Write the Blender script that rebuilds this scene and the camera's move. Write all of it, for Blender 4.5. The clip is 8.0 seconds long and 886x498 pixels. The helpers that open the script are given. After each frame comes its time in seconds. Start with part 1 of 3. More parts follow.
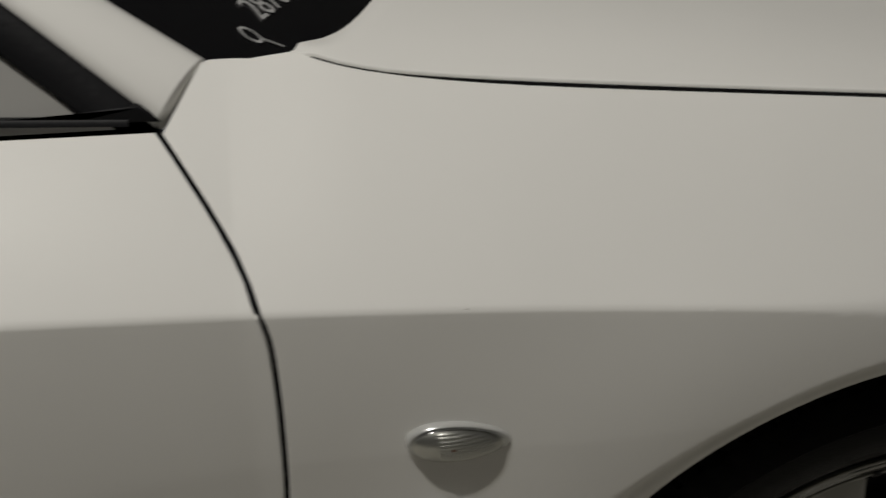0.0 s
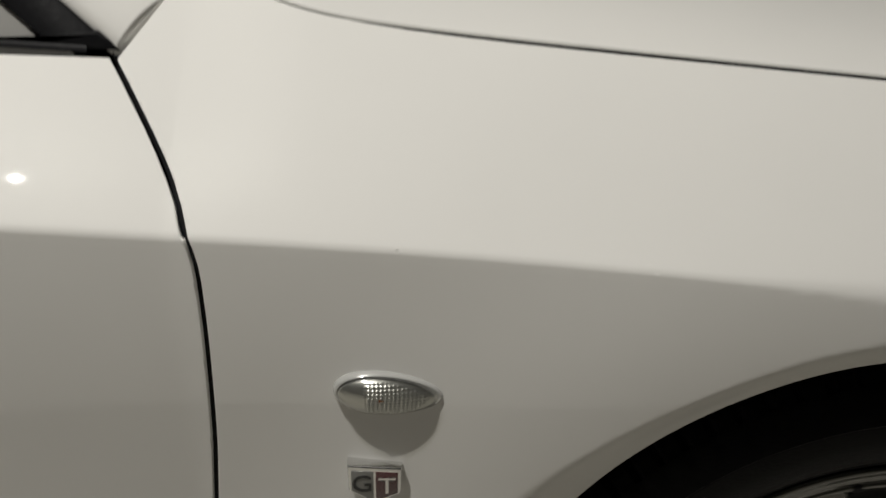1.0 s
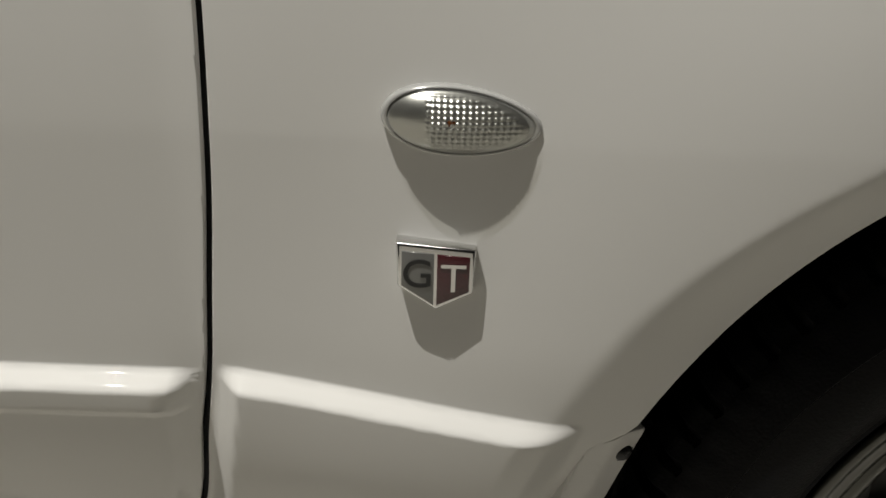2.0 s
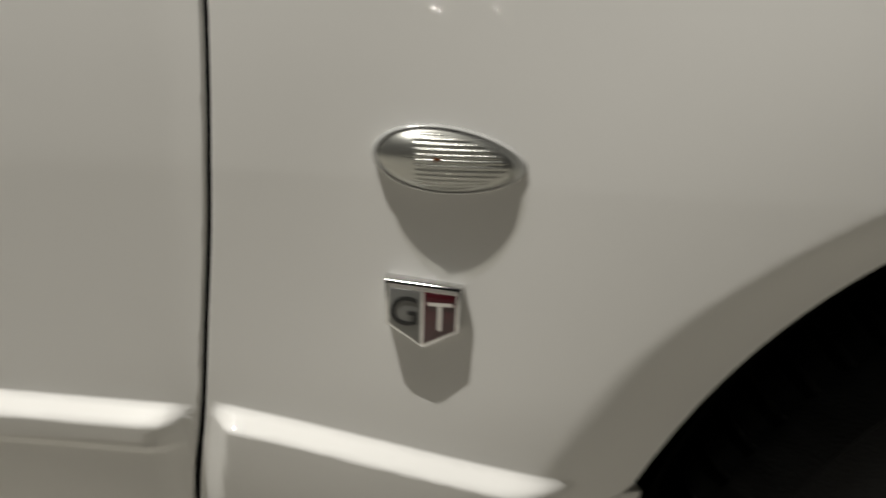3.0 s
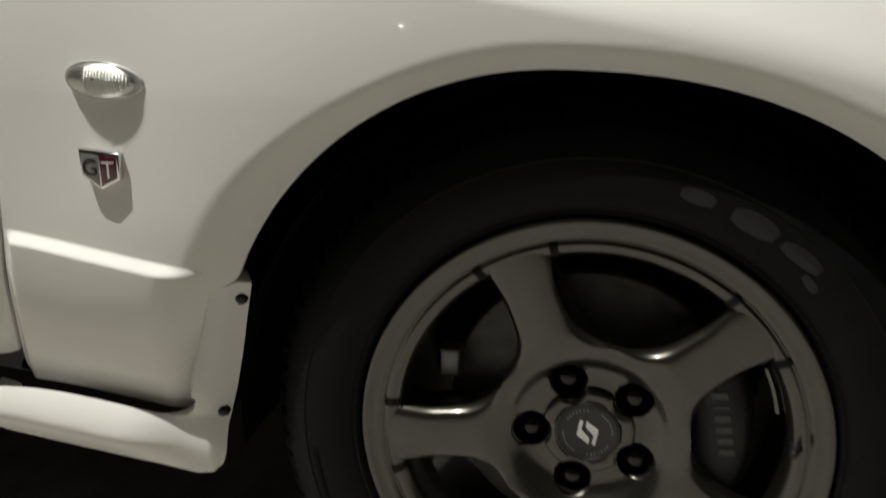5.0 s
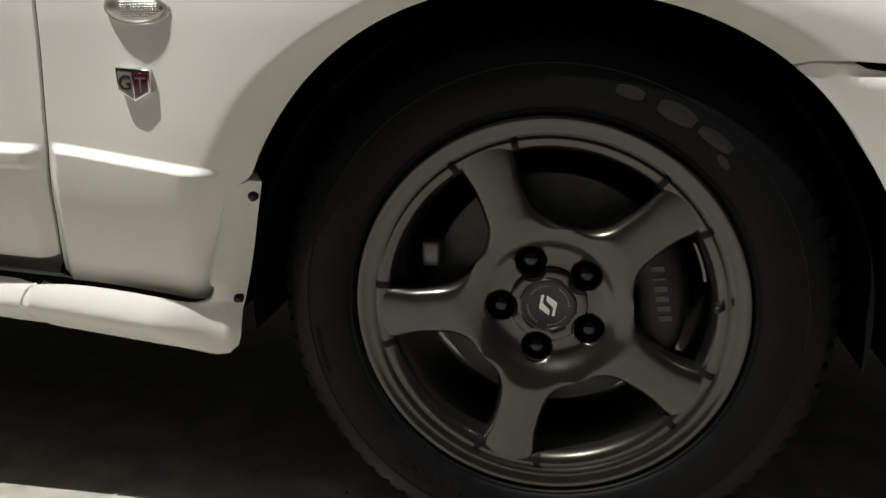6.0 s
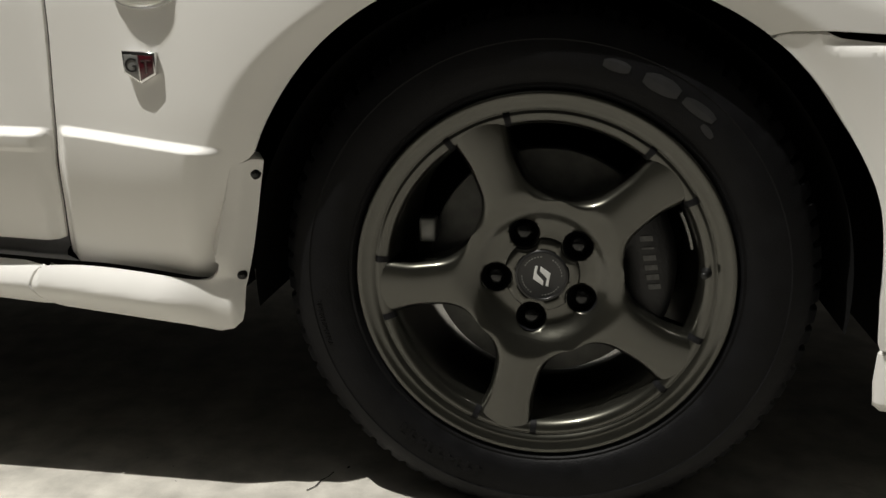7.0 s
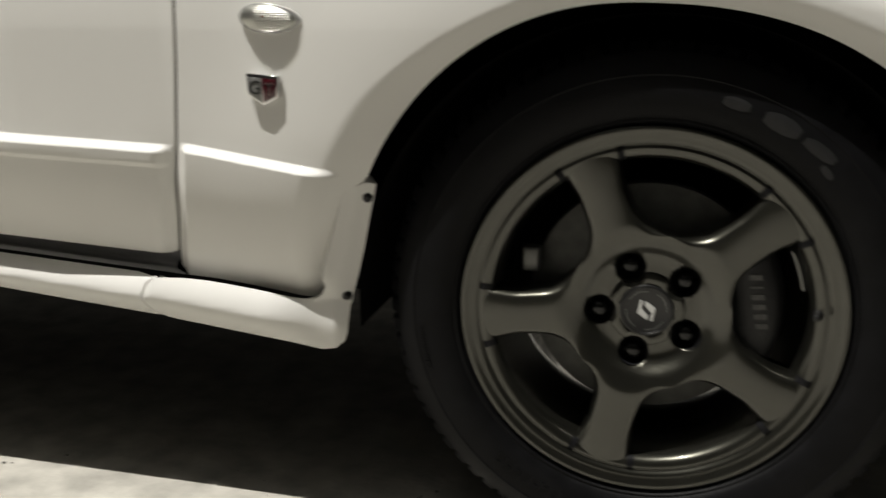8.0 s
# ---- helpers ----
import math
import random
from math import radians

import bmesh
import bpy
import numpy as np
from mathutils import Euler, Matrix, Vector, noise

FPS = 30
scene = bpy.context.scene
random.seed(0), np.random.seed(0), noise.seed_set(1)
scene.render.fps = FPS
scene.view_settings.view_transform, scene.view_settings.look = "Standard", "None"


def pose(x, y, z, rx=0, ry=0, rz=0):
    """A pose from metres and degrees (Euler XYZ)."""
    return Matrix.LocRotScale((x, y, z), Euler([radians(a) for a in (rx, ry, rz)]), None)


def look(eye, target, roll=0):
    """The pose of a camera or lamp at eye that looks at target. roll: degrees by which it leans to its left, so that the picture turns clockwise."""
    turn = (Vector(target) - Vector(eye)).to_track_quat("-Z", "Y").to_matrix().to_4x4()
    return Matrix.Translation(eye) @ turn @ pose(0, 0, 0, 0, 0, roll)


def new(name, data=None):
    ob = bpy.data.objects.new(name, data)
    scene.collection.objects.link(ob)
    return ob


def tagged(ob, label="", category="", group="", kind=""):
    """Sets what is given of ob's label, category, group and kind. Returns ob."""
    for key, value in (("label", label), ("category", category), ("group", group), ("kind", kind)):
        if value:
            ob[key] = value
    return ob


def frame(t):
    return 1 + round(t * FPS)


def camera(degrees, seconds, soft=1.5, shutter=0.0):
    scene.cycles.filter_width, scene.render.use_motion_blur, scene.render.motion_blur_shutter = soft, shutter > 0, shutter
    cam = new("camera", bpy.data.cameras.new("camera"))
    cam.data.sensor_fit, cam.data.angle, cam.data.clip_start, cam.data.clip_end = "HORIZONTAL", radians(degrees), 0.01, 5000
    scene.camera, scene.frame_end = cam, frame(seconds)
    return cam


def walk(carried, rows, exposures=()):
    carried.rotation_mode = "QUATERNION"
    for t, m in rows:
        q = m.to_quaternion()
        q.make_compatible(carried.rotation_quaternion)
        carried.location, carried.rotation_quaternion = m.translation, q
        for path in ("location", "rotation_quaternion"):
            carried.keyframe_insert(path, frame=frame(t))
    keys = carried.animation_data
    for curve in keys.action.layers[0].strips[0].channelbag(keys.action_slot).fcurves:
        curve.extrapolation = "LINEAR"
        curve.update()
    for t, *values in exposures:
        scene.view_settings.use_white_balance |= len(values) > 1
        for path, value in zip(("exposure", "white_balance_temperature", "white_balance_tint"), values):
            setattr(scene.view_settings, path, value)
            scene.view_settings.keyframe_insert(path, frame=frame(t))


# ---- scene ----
cam = camera(54.0, 8.0, shutter=0.4)
PATH = [
    (0, (-0.5224, -0.4884, 1.1069), (-0.2789, 1.1932, 0.0520), 0.06),
    (0.3, (-0.4937, -0.5141, 1.0898), (-0.1664, 1.2031, 0.1181), 1.61),
    (0.5, (-0.4941, -0.5416, 1.0816), (-0.1577, 1.2037, 0.1646), 2.52),
    (0.8, (-0.4583, -0.5414, 1.0788), (-0.2586, 1.2007, 0.1169), 2.27),
    (1, (-0.4320, -0.5212, 1.0406), (-0.3457, 1.2288, 0.0763), 1.52),
    (1.1, (-0.4247, -0.5013, 1.0202), (-0.3841, 1.2413, 0.0394), 1.35),
    (1.5, (-0.4129, -0.4445, 0.8790), (-0.5173, 1.3312, -0.0354), 0.71),
    (1.7, (-0.4323, -0.4361, 0.8219), (-0.4926, 1.3494, -0.0772), 1.56),
    (2.8, (-0.4519, -0.4320, 0.7287), (-0.4672, 1.4840, 0.1552), 1.82),
    (3, (-0.4056, -0.4529, 0.7337), (-0.5847, 1.4537, 0.1568), 2.02),
    (3.5, (-0.3520, -0.5308, 0.7536), (-0.5680, 1.3601, 0.1388), 2.08),
    (4, (-0.2477, -0.6047, 0.7727), (-0.5487, 1.2851, 0.1912), 1.69),
    (4.5, (-0.0826, -0.6680, 0.7684), (-0.4778, 1.2154, 0.2239), 0.90),
    (5, (0.0103, -0.7454, 0.7327), (-0.3648, 1.1324, 0.1554), 0.17),
    (5.2, (0.0184, -0.7868, 0.6969), (-0.3331, 1.1060, 0.1550), 0.26),
    (6.3, (0.0581, -0.9544, 0.6420), (-0.2837, 0.9358, 0.0849), -1.21),
    (6.5, (0.0542, -0.9627, 0.6265), (-0.2805, 0.9362, 0.0954), -1.46),
    (7, (0.0543, -0.9760, 0.6247), (-0.2734, 0.9245, 0.0947), -1.47),
    (7.5, (0.0520, -0.9770, 0.6250), (-0.2760, 0.9250, 0.1040), -0.95),
    (8, (-0.0113, -0.9961, 0.6322), (-0.4535, 0.8955, 0.1566), 0.16),
]
walk(cam, [(t, look(eye, target, roll)) for t, eye, target, roll in PATH], [(0, -0.80), (0.5, -0.78), (1.0, -0.33), (1.5, -0.36), (1.8, -0.04), (2.8, 0.16), (3.5, 0.24), (4.0, 0.08), (4.5, 0.10), (5.0, 0.44), (6.3, 0.72), (8.0, 0.76)])

# ---- light ----
world = bpy.data.worlds.new("night")
scene.world = world
world.use_nodes = True
world.node_tree.nodes["Background"].inputs[0].default_value = (0.9, 0.95, 1.0, 1)
world.node_tree.nodes["Background"].inputs[1].default_value = 0.003


def lamp(name, place, watts, radius, colour):
    data = bpy.data.lights.new(name, "POINT")
    data.energy, data.shadow_soft_size, data.color = watts, radius, colour
    ob = new(name, data)
    ob.location = place
    return ob


LAMP = (-1.23, -0.66, 3.50)
lamp("ceiling_lamp", LAMP, 385, 0.012, (1.0, 0.97, 0.91))
for place in ((-1.45, -7.5, 1.56), (-1.00, -7.5, 1.78)):
    lamp("far_lamp", place, 1.1, 0.016, (1.0, 0.95, 0.86))


# ---- materials ----
def mat(name, colour, rough, metal=0.0, coat=0.0, vary=0.0, scale=40.0, bump=0.0, bump_scale=200.0, coat_rough=0.03, rough_vary=0.0):
    m = bpy.data.materials.new(name)
    m.use_nodes = True
    nt = m.node_tree
    b = nt.nodes["Principled BSDF"]
    b.inputs["Base Color"].default_value = (*colour, 1)
    b.inputs["Roughness"].default_value = rough
    b.inputs["Metallic"].default_value = metal
    b.inputs["Coat Weight"].default_value = coat
    b.inputs["Coat Roughness"].default_value = coat_rough
    co = nt.nodes.new("ShaderNodeTexCoord")
    if vary:
        n = nt.nodes.new("ShaderNodeTexNoise")
        n.inputs["Scale"].default_value, n.inputs["Detail"].default_value = scale, 6
        r = nt.nodes.new("ShaderNodeValToRGB")
        r.color_ramp.elements[0].position, r.color_ramp.elements[1].position = 0.3, 0.7
        r.color_ramp.elements[0].color = (*[c * (1 - vary) for c in colour], 1)
        r.color_ramp.elements[1].color = (*[min(1, c * (1 + vary)) for c in colour], 1)
        nt.links.new(co.outputs["Object"], n.inputs["Vector"])
        nt.links.new(n.outputs["Fac"], r.inputs["Fac"])
        nt.links.new(r.outputs["Color"], b.inputs["Base Color"])
        if rough_vary:
            q = nt.nodes.new("ShaderNodeMapRange")
            q.inputs["To Min"].default_value, q.inputs["To Max"].default_value = rough - rough_vary, rough + rough_vary
            nt.links.new(n.outputs["Fac"], q.inputs["Value"])
            nt.links.new(q.outputs["Result"], b.inputs["Roughness"])
    if bump:
        n2 = nt.nodes.new("ShaderNodeTexNoise")
        n2.inputs["Scale"].default_value, n2.inputs["Detail"].default_value = bump_scale, 4
        bp = nt.nodes.new("ShaderNodeBump")
        bp.inputs["Strength"].default_value, bp.inputs["Distance"].default_value = bump, 0.002
        nt.links.new(co.outputs["Object"], n2.inputs["Vector"])
        nt.links.new(n2.outputs["Fac"], bp.inputs["Height"])
        nt.links.new(bp.outputs["Normal"], b.inputs["Normal"])
    return m


PAINT = mat("white_paint", (0.72, 0.71, 0.68), 0.5, coat=0.5, vary=0.012, scale=7, coat_rough=0.016)
PAINT.node_tree.nodes["Principled BSDF"].inputs["Specular IOR Level"].default_value = 0.1
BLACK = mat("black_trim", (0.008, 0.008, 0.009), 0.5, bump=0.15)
DARK = mat("underbody_black", (0.003, 0.003, 0.003), 0.9, vary=0.4, scale=12)
RUBBER = mat("tyre_rubber", (0.0046, 0.0046, 0.0051), 0.5, vary=0.3, scale=45, bump=0.25, bump_scale=500, rough_vary=0.12)
RIM = mat("gunmetal_paint", (0.056, 0.055, 0.045), 0.31, metal=0.88, coat=1.0, vary=0.06, scale=30, coat_rough=0.05, rough_vary=0.03)
SCUFF = mat("scuffed_rubber", (0.0042, 0.0042, 0.0047), 0.58, vary=0.6, scale=90)
CHROME = mat("chrome", (0.75, 0.75, 0.74), 0.12, metal=1.0)
DISC = mat("brake_disc_steel", (0.16, 0.16, 0.15), 0.5, metal=0.5, vary=0.2, scale=50)
CALIPER = mat("black_caliper", (0.014, 0.014, 0.015), 0.5, bump=0.3)
WHITE_MARK = mat("white_marking", (0.6, 0.6, 0.58), 0.6)
LETTER_GREY = mat("worn_grey_marking", (0.11, 0.11, 0.107), 0.6, vary=0.3, scale=200)
CHALK = mat("white_pen", (0.36, 0.36, 0.355), 0.7)
RED = mat("dark_red_enamel", (0.055, 0.005, 0.009), 0.25, coat=0.8)
SILVER = mat("silver_enamel", (0.21, 0.21, 0.20), 0.35, metal=0.4)
INK = mat("black_enamel", (0.012, 0.012, 0.012), 0.3)
SILL = mat("grey_sill", (0.20, 0.20, 0.21), 0.35, vary=0.1)
SCREW = mat("black_screw", (0.012, 0.012, 0.012), 0.35, metal=0.3)
NUT = mat("black_nut", (0.03, 0.03, 0.03), 0.16, metal=0.7)
AMBER = mat("amber_bulb", (0.14, 0.045, 0.012), 0.2)
REFLECTOR = mat("reflector", (0.55, 0.55, 0.53), 0.30, metal=0.85)
# pale base colour stands in for the bright reflection on the side glass
SIDE_GLASS = mat("side_glass_reflection", (0.34, 0.335, 0.32), 0.05, coat=1.0)
GLASS_BLACK = mat("tinted_glass", (0.004, 0.004, 0.005), 0.04, coat=1.0)
CONCRETE = mat("concrete", (0.47, 0.45, 0.40), 0.85, vary=0.28, scale=16, bump=0.6, bump_scale=90)
CRACK = mat("crack_dirt", (0.03, 0.028, 0.025), 0.95)
for m in (RUBBER, DARK, BLACK):
    m.node_tree.nodes["Principled BSDF"].inputs["Specular IOR Level"].default_value = 0.12
# for the unseen walls: dark, so that little light bounces back
WALL = mat("unseen_wall_dark", (0.04, 0.04, 0.039), 0.9, vary=0.08, scale=3, bump=0.2)


def clear(name, share, tint):
    """Thin clear plastic: part see-through, part gloss."""
    m = bpy.data.materials.new(name)
    m.use_nodes = True
    nt = m.node_tree
    nt.nodes.clear()
    out = nt.nodes.new("ShaderNodeOutputMaterial")
    mix, see, shine = nt.nodes.new("ShaderNodeMixShader"), nt.nodes.new("ShaderNodeBsdfTransparent"), nt.nodes.new("ShaderNodeBsdfGlossy")
    see.inputs["Color"].default_value = (*tint, 1)
    shine.inputs["Roughness"].default_value = 0.05
    mix.inputs[0].default_value = share
    nt.links.new(see.outputs[0], mix.inputs[1])
    nt.links.new(shine.outputs[0], mix.inputs[2])
    nt.links.new(mix.outputs[0], out.inputs["Surface"])
    return m


RIMMED = mat("clear_rim", (0.5, 0.5, 0.485), 0.15, metal=0.3, coat=1.0)
LENS = clear("clear_lens", 0.08, (0.9, 0.9, 0.88))


# ---- mesh helpers ----
def part(name, bm, material, parent=None, label="", smooth=True, sharp=0.0):
    me = bpy.data.meshes.new(name)
    bm.to_mesh(me)
    bm.free()
    me.materials.append(material)
    if smooth:
        for p in me.polygons:
            p.use_smooth = True
    if sharp:
        me.set_sharp_from_angle(angle=radians(sharp))
    ob = new(name, me)
    ob.parent = parent
    if label:
        ob["label"] = label
    return ob


def thing(name, label, category, place=(0, 0, 0), group="", kind=""):
    ob = new(name)
    ob.location = place
    return tagged(ob, label, category, group, kind)


def loft(rows, closed_u=False, closed_v=False, caps=False):
    """A skin over rows of points."""
    bm = bmesh.new()
    vs = [[bm.verts.new(p) for p in row] for row in rows]
    n, m = len(vs), len(vs[0])
    for i in range(n if closed_u else n - 1):
        for j in range(m if closed_v else m - 1):
            bm.faces.new((vs[i][j], vs[(i + 1) % n][j], vs[(i + 1) % n][(j + 1) % m], vs[i][(j + 1) % m]))
    if caps:
        bm.faces.new(vs[0])
        bm.faces.new(vs[-1])
    bmesh.ops.recalc_face_normals(bm, faces=bm.faces)
    return bm


def lathe(profile, steps=120, start=0.0, end=2 * math.pi, centre=(0, 0, 0), wave=None):
    """Turns (radius, depth) pairs about an axle along y."""
    full = end - start > 6.28
    rows = []
    for k in range(steps if full else steps + 1):
        a = start + (end - start) * k / steps
        row = []
        for j, (r, y) in enumerate(profile):
            rr = r + (wave(k, j) if wave else 0.0)
            row.append((centre[0] + rr * math.cos(a), centre[1] + y, centre[2] + rr * math.sin(a)))
        rows.append(row)
    return loft(rows, closed_u=full)


def box(x0, x1, y0, y1, z0, z1, bevel=0.0):
    bm = bmesh.new()
    bmesh.ops.create_cube(bm, size=1)
    for v in bm.verts:
        v.co = (x0 + (v.co.x + 0.5) * (x1 - x0), y0 + (v.co.y + 0.5) * (y1 - y0), z0 + (v.co.z + 0.5) * (z1 - z0))
    if bevel:
        bmesh.ops.bevel(bm, geom=bm.edges[:], offset=bevel, segments=3, profile=0.5, affect="EDGES")
    return bm


def slab(outline, y0, y1, bevel=0.0, segments=2):
    """A plate: an outline in x and z, from depth y0 (front) to y1."""
    bm = bmesh.new()
    front = bm.faces.new([bm.verts.new((x, y0, z)) for x, z in outline])
    got = bmesh.ops.extrude_face_region(bm, geom=[front])
    for v in got["geom"]:
        if isinstance(v, bmesh.types.BMVert):
            v.co.y = y1
    bmesh.ops.recalc_face_normals(bm, faces=bm.faces)
    if bevel:
        es = [e for e in bm.edges if all(abs(v.co.y - y0) < 1e-6 for v in e.verts)]
        bmesh.ops.bevel(bm, geom=es, offset=bevel, segments=segments, profile=0.5, affect="EDGES")
    return bm


def step(a, b, v):
    t = min(1.0, max(0.0, (v - a) / (b - a)))
    return t * t * (3 - 2 * t)


def curve(points, steps=8):
    """A smooth line through a few points."""
    out = []
    p = [points[0], *points, points[-1]]
    for i in range(1, len(p) - 2):
        a, b, c, d = (Vector((*q, 0)) for q in p[i - 1 : i + 3])
        for k in range(steps):
            t = k / steps
            q = 0.5 * (2 * b + (c - a) * t + (2 * a - 5 * b + 4 * c - d) * t**2 + (3 * b - a - 3 * c + d) * t**3)
            out.append((q.x, q.y))
    out.append(tuple(points[-1]))
    return out


def letters(name, text, size, m, material, parent, depth=0.0006, label=""):
    cu = bpy.data.curves.new(name, "FONT")
    cu.body, cu.size, cu.extrude, cu.align_x, cu.align_y = text, size, depth, "CENTER", "CENTER"
    tmp = bpy.data.objects.new(name, cu)
    me = bpy.data.meshes.new_from_object(tmp)
    bpy.data.objects.remove(tmp)
    bpy.data.curves.remove(cu)
    me.materials.clear()
    me.materials.append(material)
    ob = new(name, me)
    ob.parent, ob.matrix_local = parent, m
    if label:
        ob["label"] = label
    return ob


# ---- the body's side: x forward, y into the car, z up; the wheel's axle is at x = 0 ----
ARCH = (-0.0409, 0.30, 0.3688)


def arch_form(x):
    return (0.3292, 2.05) if x < ARCH[0] else (0.4023, 2.34)


def arch_z(x):
    a, p = arch_form(x)
    s = min(1.0, abs(x - ARCH[0]) / a)
    return ARCH[1] + ARCH[2] * (1 - s**p) ** (1 / p)


def arch_d(x, z):
    """Distance from the edge of the wheel arch, about."""
    a, p = arch_form(x)
    if z < ARCH[1]:
        return abs(x - ARCH[0]) - a
    f = ((abs(x - ARCH[0]) / a) ** p + ((z - ARCH[1]) / ARCH[2]) ** p) ** (1 / p)
    return (f - 1) * math.hypot(x - ARCH[0], z - ARCH[1]) / max(f, 1e-6)


def crease_z(x):
    return 0.7155 - 0.1379 * x - (0.40 if x > 0 else 0.0742) * x * x + 0.06 * min(0.2, max(0.0, -0.59 - x))


def hood_z(x):
    if x < -0.541:
        return 0.8912
    return 0.8652 - 0.0864 * (x + 0.355) + 0.0135 * math.exp((-0.545 - x) / 0.060)


GAP_Z = (0.280, 0.340, 0.400, 0.450, 0.500, 0.550, 0.610, 0.670, 0.720, 0.755, 0.785, 0.810, 0.840, 0.870, 0.920)
GAP_X = (-0.6302, -0.6139, -0.5975, -0.5898, -0.5818, -0.5772, -0.5721, -0.5697, -0.5696, -0.5719, -0.5817, -0.5971, -0.6213, -0.6478, -0.6920)


def gap_x(z):
    """The front edge of the door."""
    k = min(max(int(np.searchsorted(GAP_Z, z)) - 1, 1), len(GAP_Z) - 3)
    t = (z - GAP_Z[k]) / (GAP_Z[k + 1] - GAP_Z[k])
    w = GAP_Z[k + 1] - GAP_Z[k]
    m0 = (GAP_X[k + 1] - GAP_X[k - 1]) / (GAP_Z[k + 1] - GAP_Z[k - 1]) * w
    m1 = (GAP_X[k + 2] - GAP_X[k]) / (GAP_Z[k + 2] - GAP_Z[k]) * w
    return (2 * t**3 - 3 * t**2 + 1) * GAP_X[k] + (t**3 - 2 * t**2 + t) * m0 + (3 * t**2 - 2 * t**3) * GAP_X[k + 1] + (t**3 - t**2) * m1


LEDGE_Z, LEDGE_SLOPE = (0.5065, 0.5005), (0.136, 0.052)  # on the wing and on the door


def ledge_z(x):
    return LEDGE_Z[0] - LEDGE_SLOPE[0] * (x + 0.593) if x > gap_x(0.5) else LEDGE_Z[1] - LEDGE_SLOPE[1] * (x + 0.593)


def side_y(x, z):
    zc = crease_z(x)
    zz = min(z, zc)
    base = -0.0235 + 0.35 * max(0.0, zz - 0.64) ** 2 + 0.030 * max(0.0, 0.64 - zz) + 0.95 * max(0.0, 0.53 - zz) ** 2 + 0.6 * max(0.0, 0.45 - zz) ** 2
    d, low = arch_d(x, z), step(0.68, 0.52, z)
    q = min(1.0, max(0.0, 1 - d / 0.27))
    y = base + 0.016 * step(-0.44, 0.0, x) - 0.013 * q**3 * (10 - 15 * q + 6 * q * q) + (0.008 + 0.005 * low) * step(0.024 + 0.030 * low, -0.004, d)
    # the ledge
    taper = step(0.024, 0.068, d) * step(0.004, 0.022, abs(x - gap_x(z)))
    y -= 0.0145 * taper * step(0.000, -0.0105, z - ledge_z(x))
    if x < gap_x(z):
        y += 0.004 * taper * step(-0.023, -0.031, z - ledge_z(x))
    # above the crease
    w, r = z - zc, 0.003 + 0.013 * step(-0.25, 0.1, x)
    if w > -r:
        high = 0.8652 - 0.0864 * (x + 0.355) - zc
        soft = w if w > r else (w + r) ** 2 / (4 * r)
        s = soft / high
        y += (0.127 - y + 0.012 * step(-0.50, -0.60, x)) * (0.84 * s + 0.16 * s * s)
    return y - 0.085 * min(0.2, max(0.0, -0.59 - x)) * step(0.36, 0.50, z)


def normal_of(f, x, z, e=0.001):
    return Vector(((f(x + e, z) - f(x - e, z)) / (2 * e), -1.0, (f(x, z + e) - f(x, z - e)) / (2 * e))).normalized()


def panel(name, outline, f, material, parent=None, cell=0.008, lip=0.024, label="", cuts=()):
    """A pressed sheet: an outline in x and z, laid on y = f(x, z), with edges rolled inwards. cuts: sloping lines z = a + b x to follow."""
    bm = bmesh.new()
    vs = [bm.verts.new((p[0], 0, p[1])) for p in outline]
    es = [bm.edges.new((vs[i], vs[(i + 1) % len(vs)])) for i in range(len(vs))]
    bmesh.ops.triangle_fill(bm, use_beauty=True, use_dissolve=False, edges=es)
    xs, zs = [p[0] for p in outline], [p[1] for p in outline]
    planes = []
    for axis, low, high in ((0, min(xs), max(xs)), (2, min(zs), max(zs))):
        n = max(2, int((high - low) / cell))
        for k in range(1, n):
            co, no = [0, 0, 0], [0, 0, 0]
            co[axis], no[axis] = low + (high - low) * k / n, 1
            planes.append((co, no))
    planes += [((0, 0, a), (-b, 0, 1)) for a, b in cuts]
    for co, no in planes:
        bmesh.ops.bisect_plane(bm, geom=bm.verts[:] + bm.edges[:] + bm.faces[:], dist=1e-5, plane_co=co, plane_no=no)
    bmesh.ops.remove_doubles(bm, verts=bm.verts, dist=2e-4)
    bmesh.ops.holes_fill(bm, edges=[e for e in bm.edges if e.is_boundary], sides=5)
    inner = len(bm.verts)
    edge = [e for e in bm.edges if e.is_boundary]
    away = {}
    for e in edge:
        a, b = e.verts
        t = (b.co - a.co).normalized()
        n = Vector((t.z, 0, -t.x))
        if (e.link_faces[0].calc_center_median() - (a.co + b.co) / 2).dot(n) > 0:
            n = -n
        for v in e.verts:
            away[v] = away.get(v, Vector()) + n
    loops = [(e.verts[0], e.verts[1]) for e in edge]
    for v in bm.verts:
        v.co.y = f(v.co.x, v.co.z)
    sheet = bm.faces[:]
    last = {v: v for v in away}
    for out, down in ((0.0008, 0.0004), (0.0014, 0.0016), (0.0014, lip)):
        nxt = {v: bm.verts.new(v.co + away[v].normalized() * out - normal_of(f, v.co.x, v.co.z) * down) for v in away}
        for a, b in loops:
            bm.faces.new((last[a], last[b], nxt[b], nxt[a]))
        last = nxt
    bmesh.ops.recalc_face_normals(bm, faces=bm.faces)
    if sum(g.normal.y * g.calc_area() for g in sheet) > 0:
        bmesh.ops.reverse_faces(bm, faces=bm.faces)
    bm.verts.ensure_lookup_table()
    ns = [normal_of(f, v.co.x, v.co.z) if i < inner else Vector((0, 0, 0)) for i, v in enumerate(bm.verts)]
    ob = part(name, bm, material, parent, label)
    ob.data.normals_split_custom_set_from_vertices(ns)
    return ob


